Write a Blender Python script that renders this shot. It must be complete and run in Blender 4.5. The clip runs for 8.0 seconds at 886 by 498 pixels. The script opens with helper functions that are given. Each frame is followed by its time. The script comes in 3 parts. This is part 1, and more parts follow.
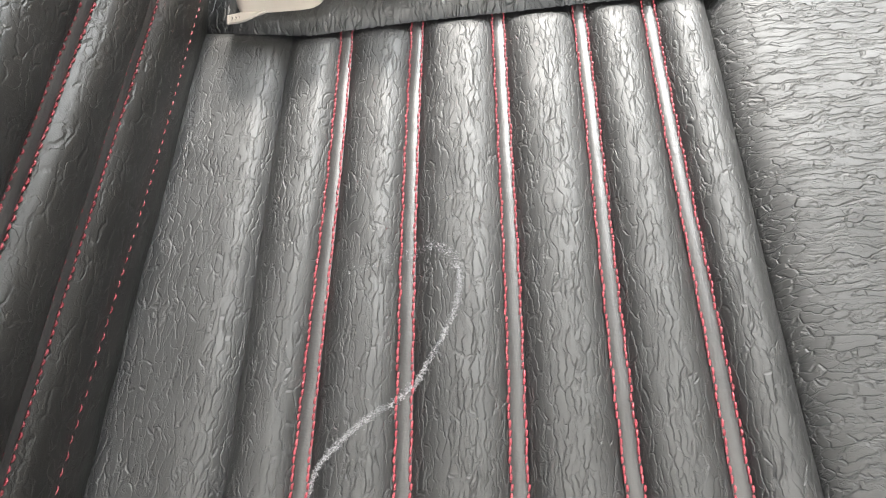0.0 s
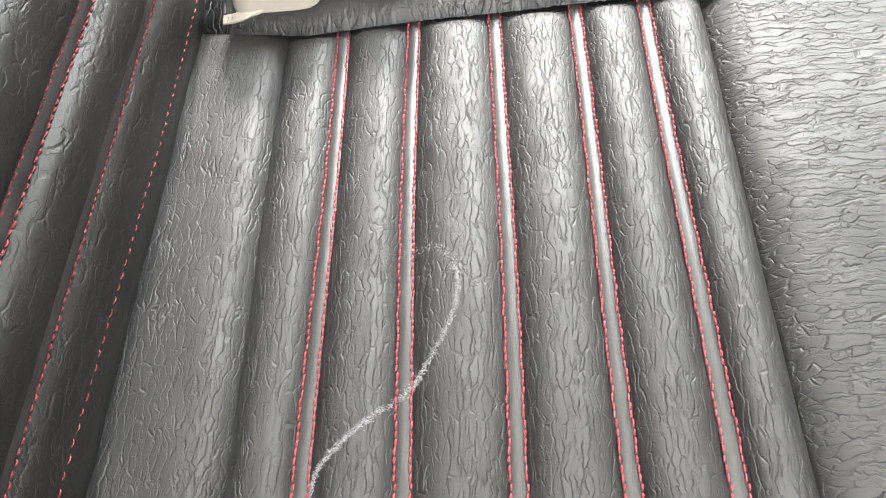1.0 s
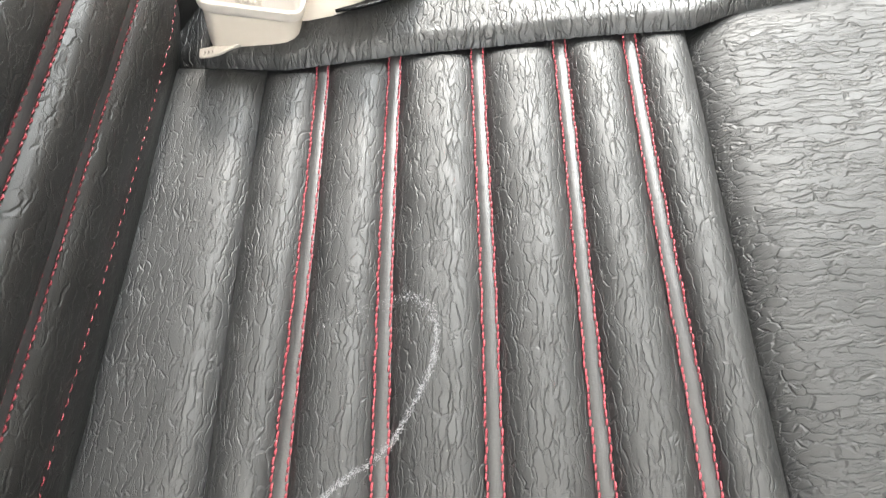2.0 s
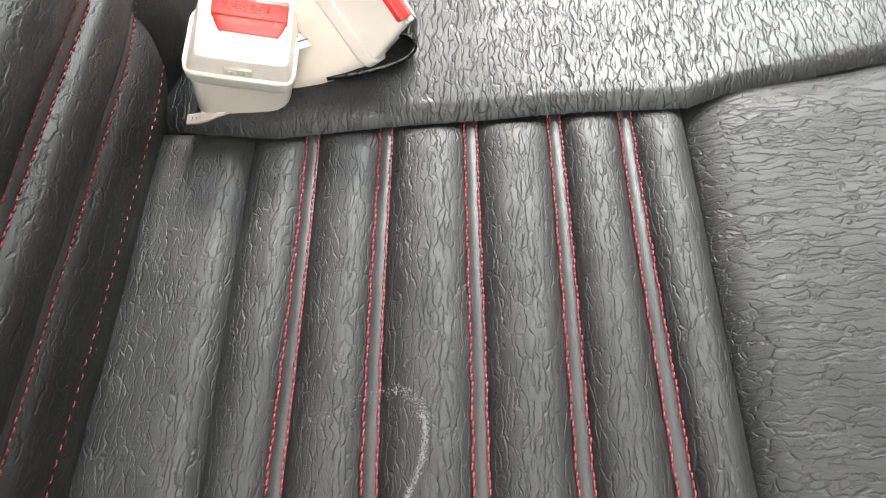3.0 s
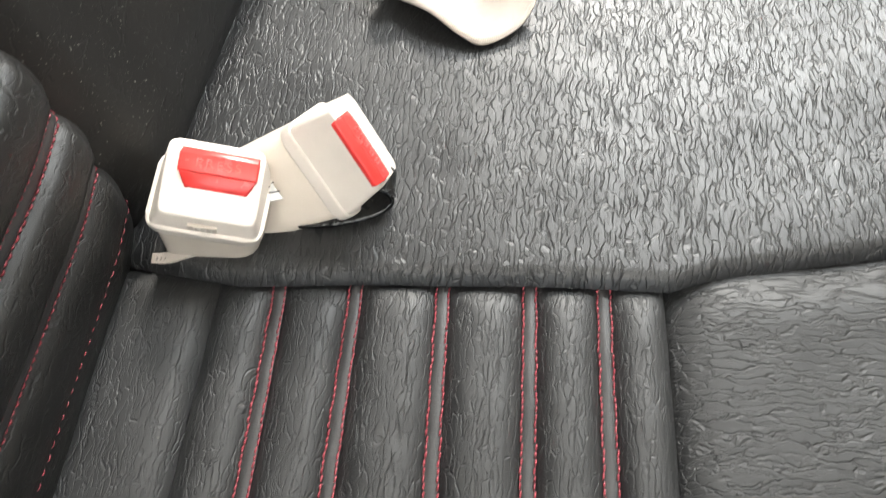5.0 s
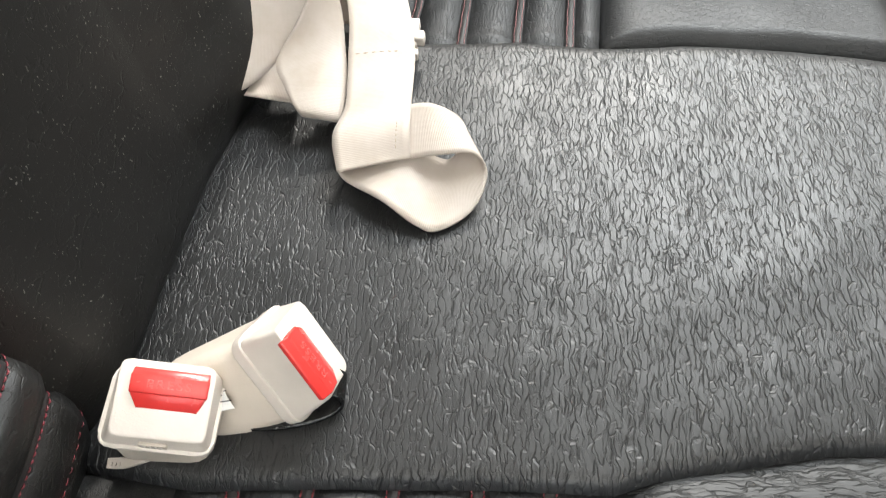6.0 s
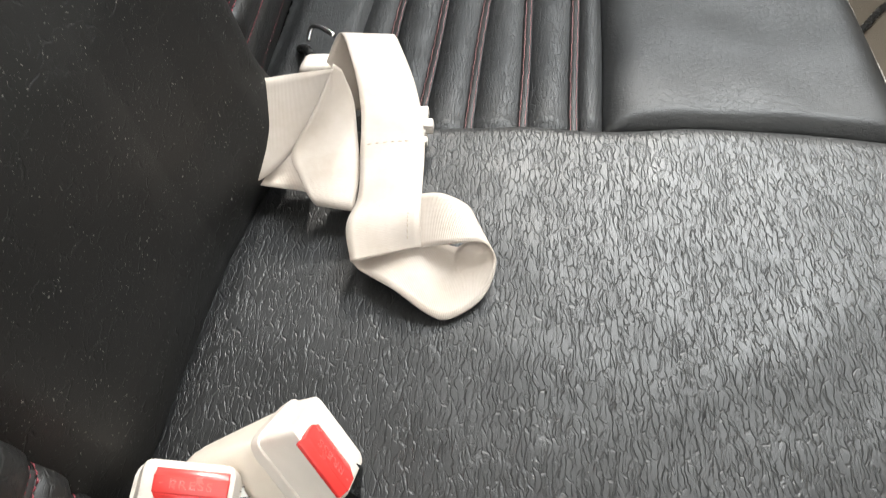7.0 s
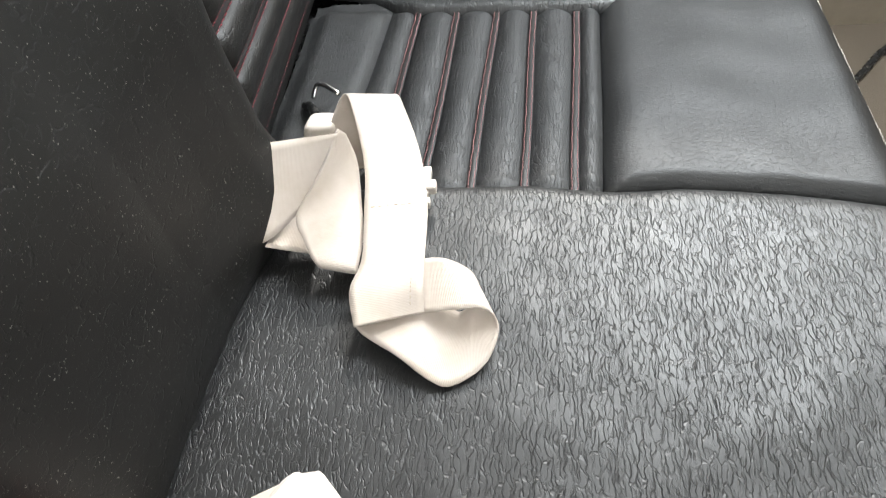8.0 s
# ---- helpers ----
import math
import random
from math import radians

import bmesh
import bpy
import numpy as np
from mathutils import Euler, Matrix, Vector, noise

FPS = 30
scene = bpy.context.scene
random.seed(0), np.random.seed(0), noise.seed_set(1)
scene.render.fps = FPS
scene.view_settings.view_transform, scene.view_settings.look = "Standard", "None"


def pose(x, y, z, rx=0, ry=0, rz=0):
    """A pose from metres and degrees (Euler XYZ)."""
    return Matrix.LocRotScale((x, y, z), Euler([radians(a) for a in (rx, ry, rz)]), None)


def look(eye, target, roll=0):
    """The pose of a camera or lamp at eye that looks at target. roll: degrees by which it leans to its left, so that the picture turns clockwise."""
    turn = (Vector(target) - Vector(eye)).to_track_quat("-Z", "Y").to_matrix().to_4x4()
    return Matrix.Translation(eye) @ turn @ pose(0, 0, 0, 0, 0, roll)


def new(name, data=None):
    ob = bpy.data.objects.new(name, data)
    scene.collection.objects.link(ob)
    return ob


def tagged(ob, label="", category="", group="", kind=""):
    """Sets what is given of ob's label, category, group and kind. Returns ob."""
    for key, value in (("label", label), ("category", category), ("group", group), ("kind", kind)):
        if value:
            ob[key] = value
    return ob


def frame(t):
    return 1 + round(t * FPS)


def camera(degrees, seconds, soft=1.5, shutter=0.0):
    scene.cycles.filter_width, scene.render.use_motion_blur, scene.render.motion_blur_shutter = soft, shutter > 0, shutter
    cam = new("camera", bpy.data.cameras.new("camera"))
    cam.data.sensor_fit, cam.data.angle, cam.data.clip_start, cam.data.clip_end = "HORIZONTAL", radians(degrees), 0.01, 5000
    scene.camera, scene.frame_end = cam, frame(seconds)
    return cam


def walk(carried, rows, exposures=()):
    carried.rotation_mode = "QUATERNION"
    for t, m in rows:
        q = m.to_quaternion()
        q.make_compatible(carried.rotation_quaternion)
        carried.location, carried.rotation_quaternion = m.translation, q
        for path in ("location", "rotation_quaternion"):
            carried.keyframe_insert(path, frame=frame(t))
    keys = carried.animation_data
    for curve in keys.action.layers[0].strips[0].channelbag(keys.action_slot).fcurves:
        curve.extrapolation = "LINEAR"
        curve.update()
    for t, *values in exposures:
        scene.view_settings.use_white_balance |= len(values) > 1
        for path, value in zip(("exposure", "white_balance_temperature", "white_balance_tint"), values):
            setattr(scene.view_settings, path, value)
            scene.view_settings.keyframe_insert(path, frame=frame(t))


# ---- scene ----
cam = camera(66.0, 8.0, 1.2, 0.4)
PATH = [
    (0, (0.009, -0.045, 0.276), (-0.231, 0.906, -1.467), -14.5),
    (0.5, (0.009, -0.043, 0.277), (-0.222, 0.894, -1.475), -14.4),
    (1, (0.008, -0.043, 0.279), (-0.219, 0.893, -1.474), -14.3),
    (1.5, (0.013, -0.034, 0.275), (-0.207, 0.891, -1.484), -14.2),
    (2.8, (0.016, 0.011, 0.294), (-0.171, 0.959, -1.456), -12.0),
    (3, (0.015, 0.019, 0.294), (-0.165, 0.96, -1.462), -11.1),
    (3.5, (0.019, 0.036, 0.303), (-0.157, 0.969, -1.457), -8.8),
    (4, (0.02, 0.061, 0.308), (-0.16, 0.97, -1.464), -8.1),
    (4.2, (0.022, 0.073, 0.313), (-0.161, 0.984, -1.458), -7.9),
    (5.3, (0.047, 0.131, 0.333), (-0.165, 1.067, -1.421), -8.8),
    (5.5, (0.057, 0.152, 0.348), (-0.156, 1.168, -1.361), -8.2),
    (6, (0.06, 0.17, 0.368), (-0.148, 1.237, -1.311), -8.5),
    (6.5, (0.06, 0.178, 0.383), (-0.16, 1.275, -1.275), -9.3),
    (7, (0.059, 0.188, 0.396), (-0.171, 1.351, -1.215), -9.4),
    (7.5, (0.06, 0.201, 0.405), (-0.175, 1.393, -1.184), -9.4),
    (8, (0.06, 0.208, 0.415), (-0.179, 1.428, -1.152), -9.3),
]
walk(cam, [(t, look(eye, target, roll)) for t, eye, target, roll in PATH],
     [(0.0, 1.42, 6500, 9), (0.6, 1.62, 6500, 8), (1.7, 1.64, 6500, 8), (2.8, 1.0, 6450, 8), (3.5, 0.88, 6450, 9), (4.2, 0.78, 6450, 9), (5.3, 0.50, 6500, 8), (6.0, 0.24, 6400, 8), (7.0, 0.28, 6400, 8), (8.0, 0.45, 6300, 8)])


# ---- light ----
world = bpy.data.worlds.new("sky")
scene.world = world
world.use_nodes = True
wt = world.node_tree
sky = wt.nodes.new("ShaderNodeTexSky")
sky.sky_type = 'NISHITA'
sky.sun_disc = False
sky.sun_elevation, sky.sun_rotation = radians(32.5), radians(5.7)
wt.links.new(sky.outputs[0], wt.nodes["Background"].inputs[0])
wt.nodes["Background"].inputs[1].default_value = 0.05

sun = new("sun", bpy.data.lights.new("sun", 'SUN'))
sun.data.energy, sun.data.angle, sun.data.color = 3.0, radians(6), (1.0, 0.95, 0.88)
sun.matrix_world = look((0.10, 1.0, 0.64), (0, 0, 0))


def area_lamp(name, eye, target, sx, sy, watts, colour):
    ob = new(name, bpy.data.lights.new(name, 'AREA'))
    ob.data.shape, ob.data.size, ob.data.size_y = 'RECTANGLE', sx, sy
    ob.data.energy, ob.data.color = watts, colour
    ob.matrix_world = look(eye, target)
    return ob


# added overhead lamp, no known source: gives the cushion its sheen on the right
area_lamp("added_overhead_light", (0.54, 1.16, 1.0), (0.54, 1.16, 0.0), 0.78, 0.50, 29, (0.98, 1.0, 1.0))
area_lamp("far_window_light", (0.52, 1.33, 0.72), (0.25, 0.3, 0.2), 0.8, 0.45, 3, (0.95, 0.99, 1.0))
area_lamp("windscreen_light", (1.46, 0.20, 0.86), (-0.1, 0.20, 0.35), 1.2, 0.30, 12, (0.97, 1.0, 1.0))
# added fill lamp: brightens the ceiling that the near ribs reflect
area_lamp("ceiling_fill_light", (0.0, -0.74, 0.28), (0.0, -0.25, 1.0), 1.3, 0.45, 90, (1.0, 0.98, 0.95)).data.spread = radians(76)
area_lamp("doorway_light", (0.1, -0.86, 0.82), (0.0, 0.2, 0.0), 1.2, 0.30, 5.5, (0.96, 0.99, 1.0))


# ---- materials ----
class Nodes:
    def __init__(self, name):
        self.mat = bpy.data.materials.new(name)
        self.mat.use_nodes = True
        self.t = self.mat.node_tree
        self.bsdf = self.t.nodes["Principled BSDF"]

    def add(self, kind, **props):
        n = self.t.nodes.new(kind)
        for k, v in props.items():
            if k in n.inputs:
                n.inputs[k].default_value = v
        return n

    def link(self, a, b):
        self.t.links.new(a, b)

    def math(self, op, a, b=None, clamp=False):
        n = self.t.nodes.new("ShaderNodeMath")
        n.operation, n.use_clamp = op, clamp
        for i, v in enumerate((a, b)):
            if v is None:
                continue
            if isinstance(v, (int, float)):
                n.inputs[i].default_value = v
            else:
                self.link(v, n.inputs[i])
        return n.outputs[0]

    def ramp(self, src, a, b, lo, hi):
        n = self.t.nodes.new("ShaderNodeMapRange")
        self.link(src, n.inputs[0])
        for i, v in enumerate((a, b, lo, hi)):
            n.inputs[i + 1].default_value = v
        return n.outputs[0]

    def mix(self, fac, c1, c2):
        n = self.t.nodes.new("ShaderNodeMix")
        n.data_type = 'RGBA'
        if isinstance(fac, (int, float)):
            n.inputs[0].default_value = fac
        else:
            self.link(fac, n.inputs[0])
        for i, c in ((6, c1), (7, c2)):
            if isinstance(c, tuple):
                n.inputs[i].default_value = (*c, 1)
            else:
                self.link(c, n.inputs[i])
        return n.outputs[2]

    def coords(self, scale=(1, 1, 1)):
        tc = self.t.nodes.new("ShaderNodeTexCoord")
        mp = self.t.nodes.new("ShaderNodeMapping")
        mp.inputs["Scale"].default_value = scale
        self.link(tc.outputs["Object"], mp.inputs[0])
        return mp.outputs[0]

    def noise(self, vec, scale, detail=3.0, rough=0.5, colour=False):
        n = self.t.nodes.new("ShaderNodeTexNoise")
        n.inputs["Scale"].default_value, n.inputs["Detail"].default_value, n.inputs["Roughness"].default_value = scale, detail, rough
        self.link(vec, n.inputs["Vector"])
        return n.outputs[1 if colour else 0]

    def warp(self, vec, scale, amount, detail=2.0):
        n = self.noise(vec, scale, detail, 0.5, True)
        a = self.t.nodes.new("ShaderNodeVectorMath")
        a.operation = 'SUBTRACT'
        self.link(n, a.inputs[0])
        a.inputs[1].default_value = (0.5, 0.5, 0.5)
        b = self.t.nodes.new("ShaderNodeVectorMath")
        b.operation = 'MULTIPLY_ADD'
        self.link(a.outputs[0], b.inputs[0])
        b.inputs[1].default_value = (amount, amount, amount)
        self.link(vec, b.inputs[2])
        return b.outputs[0]

    def voronoi_edge(self, vec, scale):
        n = self.t.nodes.new("ShaderNodeTexVoronoi")
        n.feature = 'DISTANCE_TO_EDGE'
        n.inputs["Scale"].default_value = scale
        self.link(vec, n.inputs["Vector"])
        return n.outputs["Distance"]

    def bump(self, height, distance, strength=1.0, after=None):
        n = self.t.nodes.new("ShaderNodeBump")
        n.inputs["Strength"].default_value, n.inputs["Distance"].default_value = strength, distance
        self.link(height, n.inputs["Height"])
        if after:
            self.link(after, n.inputs["Normal"])
        return n.outputs[0]


def leather(name, stretch, crease=0.0004, base=(0.006, 0.0062, 0.0064), rough=0.47, cell=190.0, open_lines=0.62, width=0.13, spec=0.6, wiggle=1.0, fine=0.40, specks=0.84):
    """Black synthetic leather: a broken net of wandering creases round long cells, longest along the axis which stretch makes long."""
    m = Nodes(name)
    flat = m.coords()
    bent = m.warp(m.warp(flat, 85.0, 0.0060 * wiggle, 2.0), 420.0, 0.0014 * wiggle, 2.0)
    mp = m.t.nodes.new("ShaderNodeMapping")
    mp.inputs["Scale"].default_value = stretch
    m.link(bent, mp.inputs[0])
    vec = mp.outputs[0]

    def notch(src, wide):
        c = m.math('SUBTRACT', 1.0, m.math('DIVIDE', src, wide), True)
        return m.math('MULTIPLY', c, m.math('SUBTRACT', 1.35, m.math('MULTIPLY', c, 0.35)))

    def patches(scale, lo, hi, bottom, top):
        return m.ramp(m.noise(vec, scale, 2.0), lo, hi, bottom, top)

    net = m.voronoi_edge(vec, cell)
    wide = m.ramp(m.noise(vec, cell * 0.55, 2.0), 0.32, 0.68, width * 0.55, width * 1.35)
    main = m.math('MULTIPLY', notch(net, wide), patches(cell * 1.1, 0.62 - open_lines * 0.38, 0.70 - open_lines * 0.28, 0.0, 1.0))
    small = m.math('MULTIPLY', notch(m.voronoi_edge(vec, cell * 1.9), width * 0.75), patches(cell * 0.7, 0.46, 0.62, 0.0, fine))
    wisp = m.math('ABSOLUTE', m.math('SUBTRACT', m.noise(vec, cell * 0.75, 1.0), 0.5))
    wisp = m.math('MULTIPLY', notch(wisp, 0.010), patches(cell * 0.6, 0.40, 0.54, 0.0, fine * 1.2))
    cracks = m.math('MAXIMUM', main, m.math('MAXIMUM', small, wisp))
    pillow = m.math('MULTIPLY', m.ramp(net, 0.0, 0.22, 0.0, 1.0), 0.08)
    height = m.math('SUBTRACT', m.math('ADD', pillow, m.math('MULTIPLY', m.noise(vec, cell * 0.7, 2.0), 0.08)), cracks)
    n1 = m.bump(height, crease)
    n2 = m.bump(m.noise(flat, 1900.0, 2.0, 0.6), 0.00006, 1.0, n1)
    m.link(n2, m.bsdf.inputs["Normal"])
    dust = m.ramp(m.noise(flat, 14.0, 4.0, 0.6), 0.35, 0.75, 0.0, 1.0)
    colour = m.mix(dust, base, tuple(c * 1.5 for c in base))
    grit = m.math('MULTIPLY', m.ramp(m.noise(m.warp(flat, 300.0, 0.003), 620.0, 1.0), specks - 0.05, specks, 0.0, 1.0), m.ramp(m.noise(flat, 45.0, 3.0), 0.38, 0.6, 0.1, 1.0))
    m.link(m.mix(grit, colour, (0.20, 0.19, 0.175)), m.bsdf.inputs["Base Color"])
    sheen = m.ramp(m.noise(flat, 22.0, 4.0, 0.65), 0.3, 0.7, rough - 0.02, rough + 0.03)
    m.link(m.math('ADD', sheen, m.math('MULTIPLY', cracks, 0.04)), m.bsdf.inputs["Roughness"])
    m.bsdf.inputs["Specular IOR Level"].default_value = spec
    return m.mat


def plastic(name, colour, rough=0.35, grain=900.0, depth=0.00008, var=0.12, spec=0.5):
    m = Nodes(name)
    vec = m.coords()
    fac = m.ramp(m.noise(vec, 40.0, 4.0), 0.3, 0.7, 0.0, 1.0)
    m.link(m.mix(fac, tuple(c * (1 - var) for c in colour), colour), m.bsdf.inputs["Base Color"])
    m.link(m.ramp(m.noise(vec, 120.0, 3.0), 0.3, 0.7, rough - 0.05, rough + 0.07), m.bsdf.inputs["Roughness"])
    m.link(m.bump(m.noise(vec, grain, 2.0), depth), m.bsdf.inputs["Normal"])
    m.bsdf.inputs["Specular IOR Level"].default_value = spec
    return m.mat


def webbing(name, colour):
    """Woven belt; the rib lines follow the strip's own length, kept in its UV map."""
    m = Nodes(name)
    uv = m.t.nodes.new("ShaderNodeUVMap")
    sep = m.t.nodes.new("ShaderNodeSeparateXYZ")
    m.link(uv.outputs[0], sep.inputs[0])
    across = m.math('SINE', m.math('MULTIPLY', sep.outputs[1], 2 * math.pi / 0.0011))
    along = m.math('SINE', m.math('MULTIPLY', sep.outputs[0], 2 * math.pi / 0.0055))
    h = m.math('ADD', across, m.math('MULTIPLY', along, 0.35))
    vec = m.coords()
    m.link(m.bump(h, 0.00003), m.bsdf.inputs["Normal"])
    soil = m.ramp(m.noise(vec, 28.0, 4.0, 0.6), 0.42, 0.75, 0.0, 1.0)
    m.link(m.mix(soil, colour, tuple(c * f for c, f in zip(colour, (0.86, 0.82, 0.76)))), m.bsdf.inputs["Base Color"])
    m.bsdf.inputs["Roughness"].default_value = 0.62
    m.bsdf.inputs["Sheen Weight"].default_value = 0.15
    return m.mat


def fabric(name, colour, scale=600.0, depth=0.0008, rough=0.9):
    m = Nodes(name)
    vec = m.coords()
    f = m.ramp(m.noise(vec, scale, 3.0), 0.3, 0.7, 0.0, 1.0)
    g = m.ramp(m.noise(vec, 9.0, 4.0), 0.3, 0.7, 0.0, 0.5)
    c = m.mix(f, tuple(x * 0.7 for x in colour), colour)
    m.link(m.mix(g, c, tuple(x * 0.75 for x in colour)), m.bsdf.inputs["Base Color"])
    m.link(m.bump(m.noise(vec, scale, 3.0), depth), m.bsdf.inputs["Normal"])
    m.bsdf.inputs["Roughness"].default_value = rough
    return m.mat


def metal(name, colour, rough):
    m = Nodes(name)
    m.bsdf.inputs["Base Color"].default_value = (*colour, 1)
    m.bsdf.inputs["Metallic"].default_value = 1.0
    m.link(m.ramp(m.noise(m.coords(), 300.0, 3.0), 0.3, 0.7, rough * 0.7, rough * 1.4), m.bsdf.inputs["Roughness"])
    return m.mat


LEATHER_LONG = leather("leather_creased_lengthwise", (1.0, 0.24, 0.24), 0.00034, cell=310.0, width=0.09, rough=0.46, spec=0.68)
LEATHER_CROSS = leather("leather_creased_crosswise", (0.17, 1.0, 1.0), 0.00044, cell=275.0, width=0.10, rough=0.55, spec=0.60)
LEATHER_FINE = leather("leather_fine_creases", (0.55, 1.0, 1.0), 0.00014, cell=420.0, rough=0.48, open_lines=0.40, spec=0.52)
LEATHER_RIB = leather("leather_ribs", (1.0, 0.22, 0.6), 0.00028, cell=345.0, width=0.09, rough=0.55, spec=0.72)
LEATHER_BACK = leather("leather_backrest", (1.0, 0.6, 0.8), 0.00022, (0.0070, 0.0066, 0.0061), 0.50, 130.0, 0.25, 0.08, 0.36, 1.3, 0.3, 0.75)
LEATHER_SIDE = leather("leather_side_sections", (0.7, 0.40, 1.0), 0.00025, (0.0085, 0.0082, 0.0077), 0.45, 190.0, 0.40, 0.10, 0.38)
LEATHER_STRIP = plastic("satin_piping", (0.036, 0.035, 0.035), 0.41, 500.0, 0.00018, 0.35)
THREAD = fabric("red_thread", (0.27, 0.033, 0.047), 1800.0, 0.0002, 0.45)
# paler, pinker red for the far insert's thread
FAR_THREAD = fabric("paler_red_thread", (0.36, 0.17, 0.17), 1800.0, 0.0002, 0.5)
PALE_THREAD = fabric("pale_thread", (0.5, 0.47, 0.42), 1800.0, 0.0003)
BEIGE = plastic("beige_plastic", (0.70, 0.635, 0.57), 0.38)
BEIGE_DARK = plastic("beige_sleeve_plastic", (0.62, 0.55, 0.47), 0.45)
RED = plastic("red_plastic", (0.72, 0.04, 0.035), 0.22, 700.0, 0.00005, 0.06)
RED_DARK = plastic("dark_red_plastic", (0.40, 0.005, 0.012), 0.35)
RED_MARK = plastic("red_raised_print", (0.76, 0.09, 0.08), 0.25)
BLACK = plastic("black_plastic", (0.012, 0.012, 0.012), 0.25)
VINYL = plastic("creased_black_vinyl", (0.010, 0.010, 0.010), 0.24, 260.0, 0.0009)
CHROME = metal("chromed_steel", (0.75, 0.75, 0.76), 0.12)
WEB = webbing("beige_webbing", (0.47, 0.415, 0.365))
SEWING = fabric("sewing_thread", (0.33, 0.27, 0.21), 1800.0, 0.0002)
CHALK = fabric("chalk_dust", (0.27, 0.27, 0.28), 2500.0, 0.0002)
PAPER = plastic("label_paper", (0.7, 0.7, 0.68), 0.6)
INK = plastic("label_ink", (0.05, 0.05, 0.05), 0.6)
CARPET = fabric("brown_carpet", (0.10, 0.078, 0.055), 900.0, 0.002)
DOOR_TRIM = plastic("beige_door_trim", (0.25, 0.21, 0.16), 0.55, 500.0, 0.0003)
LINER = fabric("roof_lining", (0.19, 0.185, 0.175), 500.0, 0.0006)


# ---- mesh helpers ----
def mesh_object(name, verts, faces, material, parent=None, label="", smooth=True, uvs=None):
    me = bpy.data.meshes.new(name)
    me.from_pydata([tuple(map(float, v)) for v in verts], [], faces)
    me.materials.append(material)
    me.polygons.foreach_set("use_smooth", [smooth] * len(me.polygons))
    if uvs is not None:
        layer = me.uv_layers.new(name="UVMap")
        for loop in me.loops:
            layer.data[loop.index].uv = uvs[loop.vertex_index]
    me.update()
    ob = new(name, me)
    if parent:
        ob.parent = parent
    if label:
        ob["label"] = label
    return ob


def part(name, bm, material, parent=None, label="", smooth=True):
    me = bpy.data.meshes.new(name)
    bmesh.ops.recalc_face_normals(bm, faces=bm.faces)
    bm.to_mesh(me)
    bm.free()
    me.materials.append(material)
    me.polygons.foreach_set("use_smooth", [smooth] * len(me.polygons))
    ob = new(name, me)
    if parent:
        ob.parent = parent
    if label:
        ob["label"] = label
    return ob


def sheet(name, nu, nv, place, material, parent=None, label="", flip=False):
    """A smooth sheet: place(u, v) with u, v from 0 to 1 gives the point."""
    verts = [place(i / nu, j / nv) for j in range(nv + 1) for i in range(nu + 1)]
    faces = []
    for j in range(nv):
        for i in range(nu):
            a = j * (nu + 1) + i
            f = (a, a + 1, a + nu + 2, a + nu + 1)
            faces.append(f[::-1] if flip else f)
    return mesh_object(name, verts, faces, material, parent, label)


def box(name, lo, hi, material, parent=None, bevel=0.0, label=""):
    bm = bmesh.new()
    bmesh.ops.create_cube(bm, size=1.0)
    for v in bm.verts:
        v.co = Vector([lo[k] + (v.co[k] + 0.5) * (hi[k] - lo[k]) for k in range(3)])
    if bevel:
        bmesh.ops.bevel(bm, geom=bm.edges[:], offset=bevel, segments=3, profile=0.5, affect='EDGES')
    return part(name, bm, material, parent, label, smooth=bool(bevel))


def smoothstep(a, b, x):
    t = min(max((x - a) / (b - a), 0.0), 1.0)
    return t * t * (3 - 2 * t)


def lerp(xs, ys, x):
    return float(np.interp(x, xs, ys))


def lump(x, y, z, scale, amount):
    return amount * noise.noise(Vector((x * scale, y * scale, z * scale)))


def roll_edge(d, r):
    """Height share (0 to 1) of a rounded edge at the distance d from it."""
    t = min(max(d / r, 0.0), 1.0)
    return math.sqrt(max(0.0, 1 - (1 - t) ** 2))


# ---- the seat's plan ----
FRONT = 0.326                       # where the cushion's top turns down
NEAR_SEAMS = (-0.088, -0.0475, -0.001, 0.0425, 0.0805)
NEAR_EDGE, NEAR_PAD = 0.1095, -0.121


def near_hem(x):
    return lerp((-0.2, -0.166, -0.108, -0.04, 0.05, 0.112, 0.134, 0.22, 0.36), (0.2535, 0.2525, 0.2458, 0.2503, 0.2540, 0.2543, 0.2622, 0.279, 0.288), x)


def far_rim(x):
    return lerp((-0.2, -0.019, 0.061, 0.118, 0.132, 0.182, 0.265, 0.33, 0.38), (0.596, 0.596, 0.596, 0.588, 0.587, 0.589, 0.581, 0.568, 0.560), x)


def far_hem(x):
    return lerp((-0.2, -0.117, -0.075, -0.05, 0.141, 0.155, 0.180, 0.25, 0.38), (0.900, 0.878, 0.854, 0.845, 0.833, 0.837, 0.851, 0.864, 0.872), x)


def near_line(base):
    return lambda y: base + 0.0006 * math.sin(19 * y + base * 90) + 0.018 * (0.25 - y)


def far_line(x0, x1):
    return lambda y: x0 + (x1 - x0) * (y - 0.595) / 0.25 + 0.0006 * math.sin(23 * y + x0 * 90)


def front_profile(s):
    """Along the cushion's top and down its front: s metres from the start of the turn gives dx, dz."""
    r = 0.030
    if s <= 0:
        return s, 0.0
    a = s / r
    if a < math.pi / 2:
        return r * math.sin(a), -r * (1 - math.cos(a))
    return r + 0.1 * (s - r * math.pi / 2), -r - (s - r * math.pi / 2)


DROP = 0.30                          # length of the front below the turn


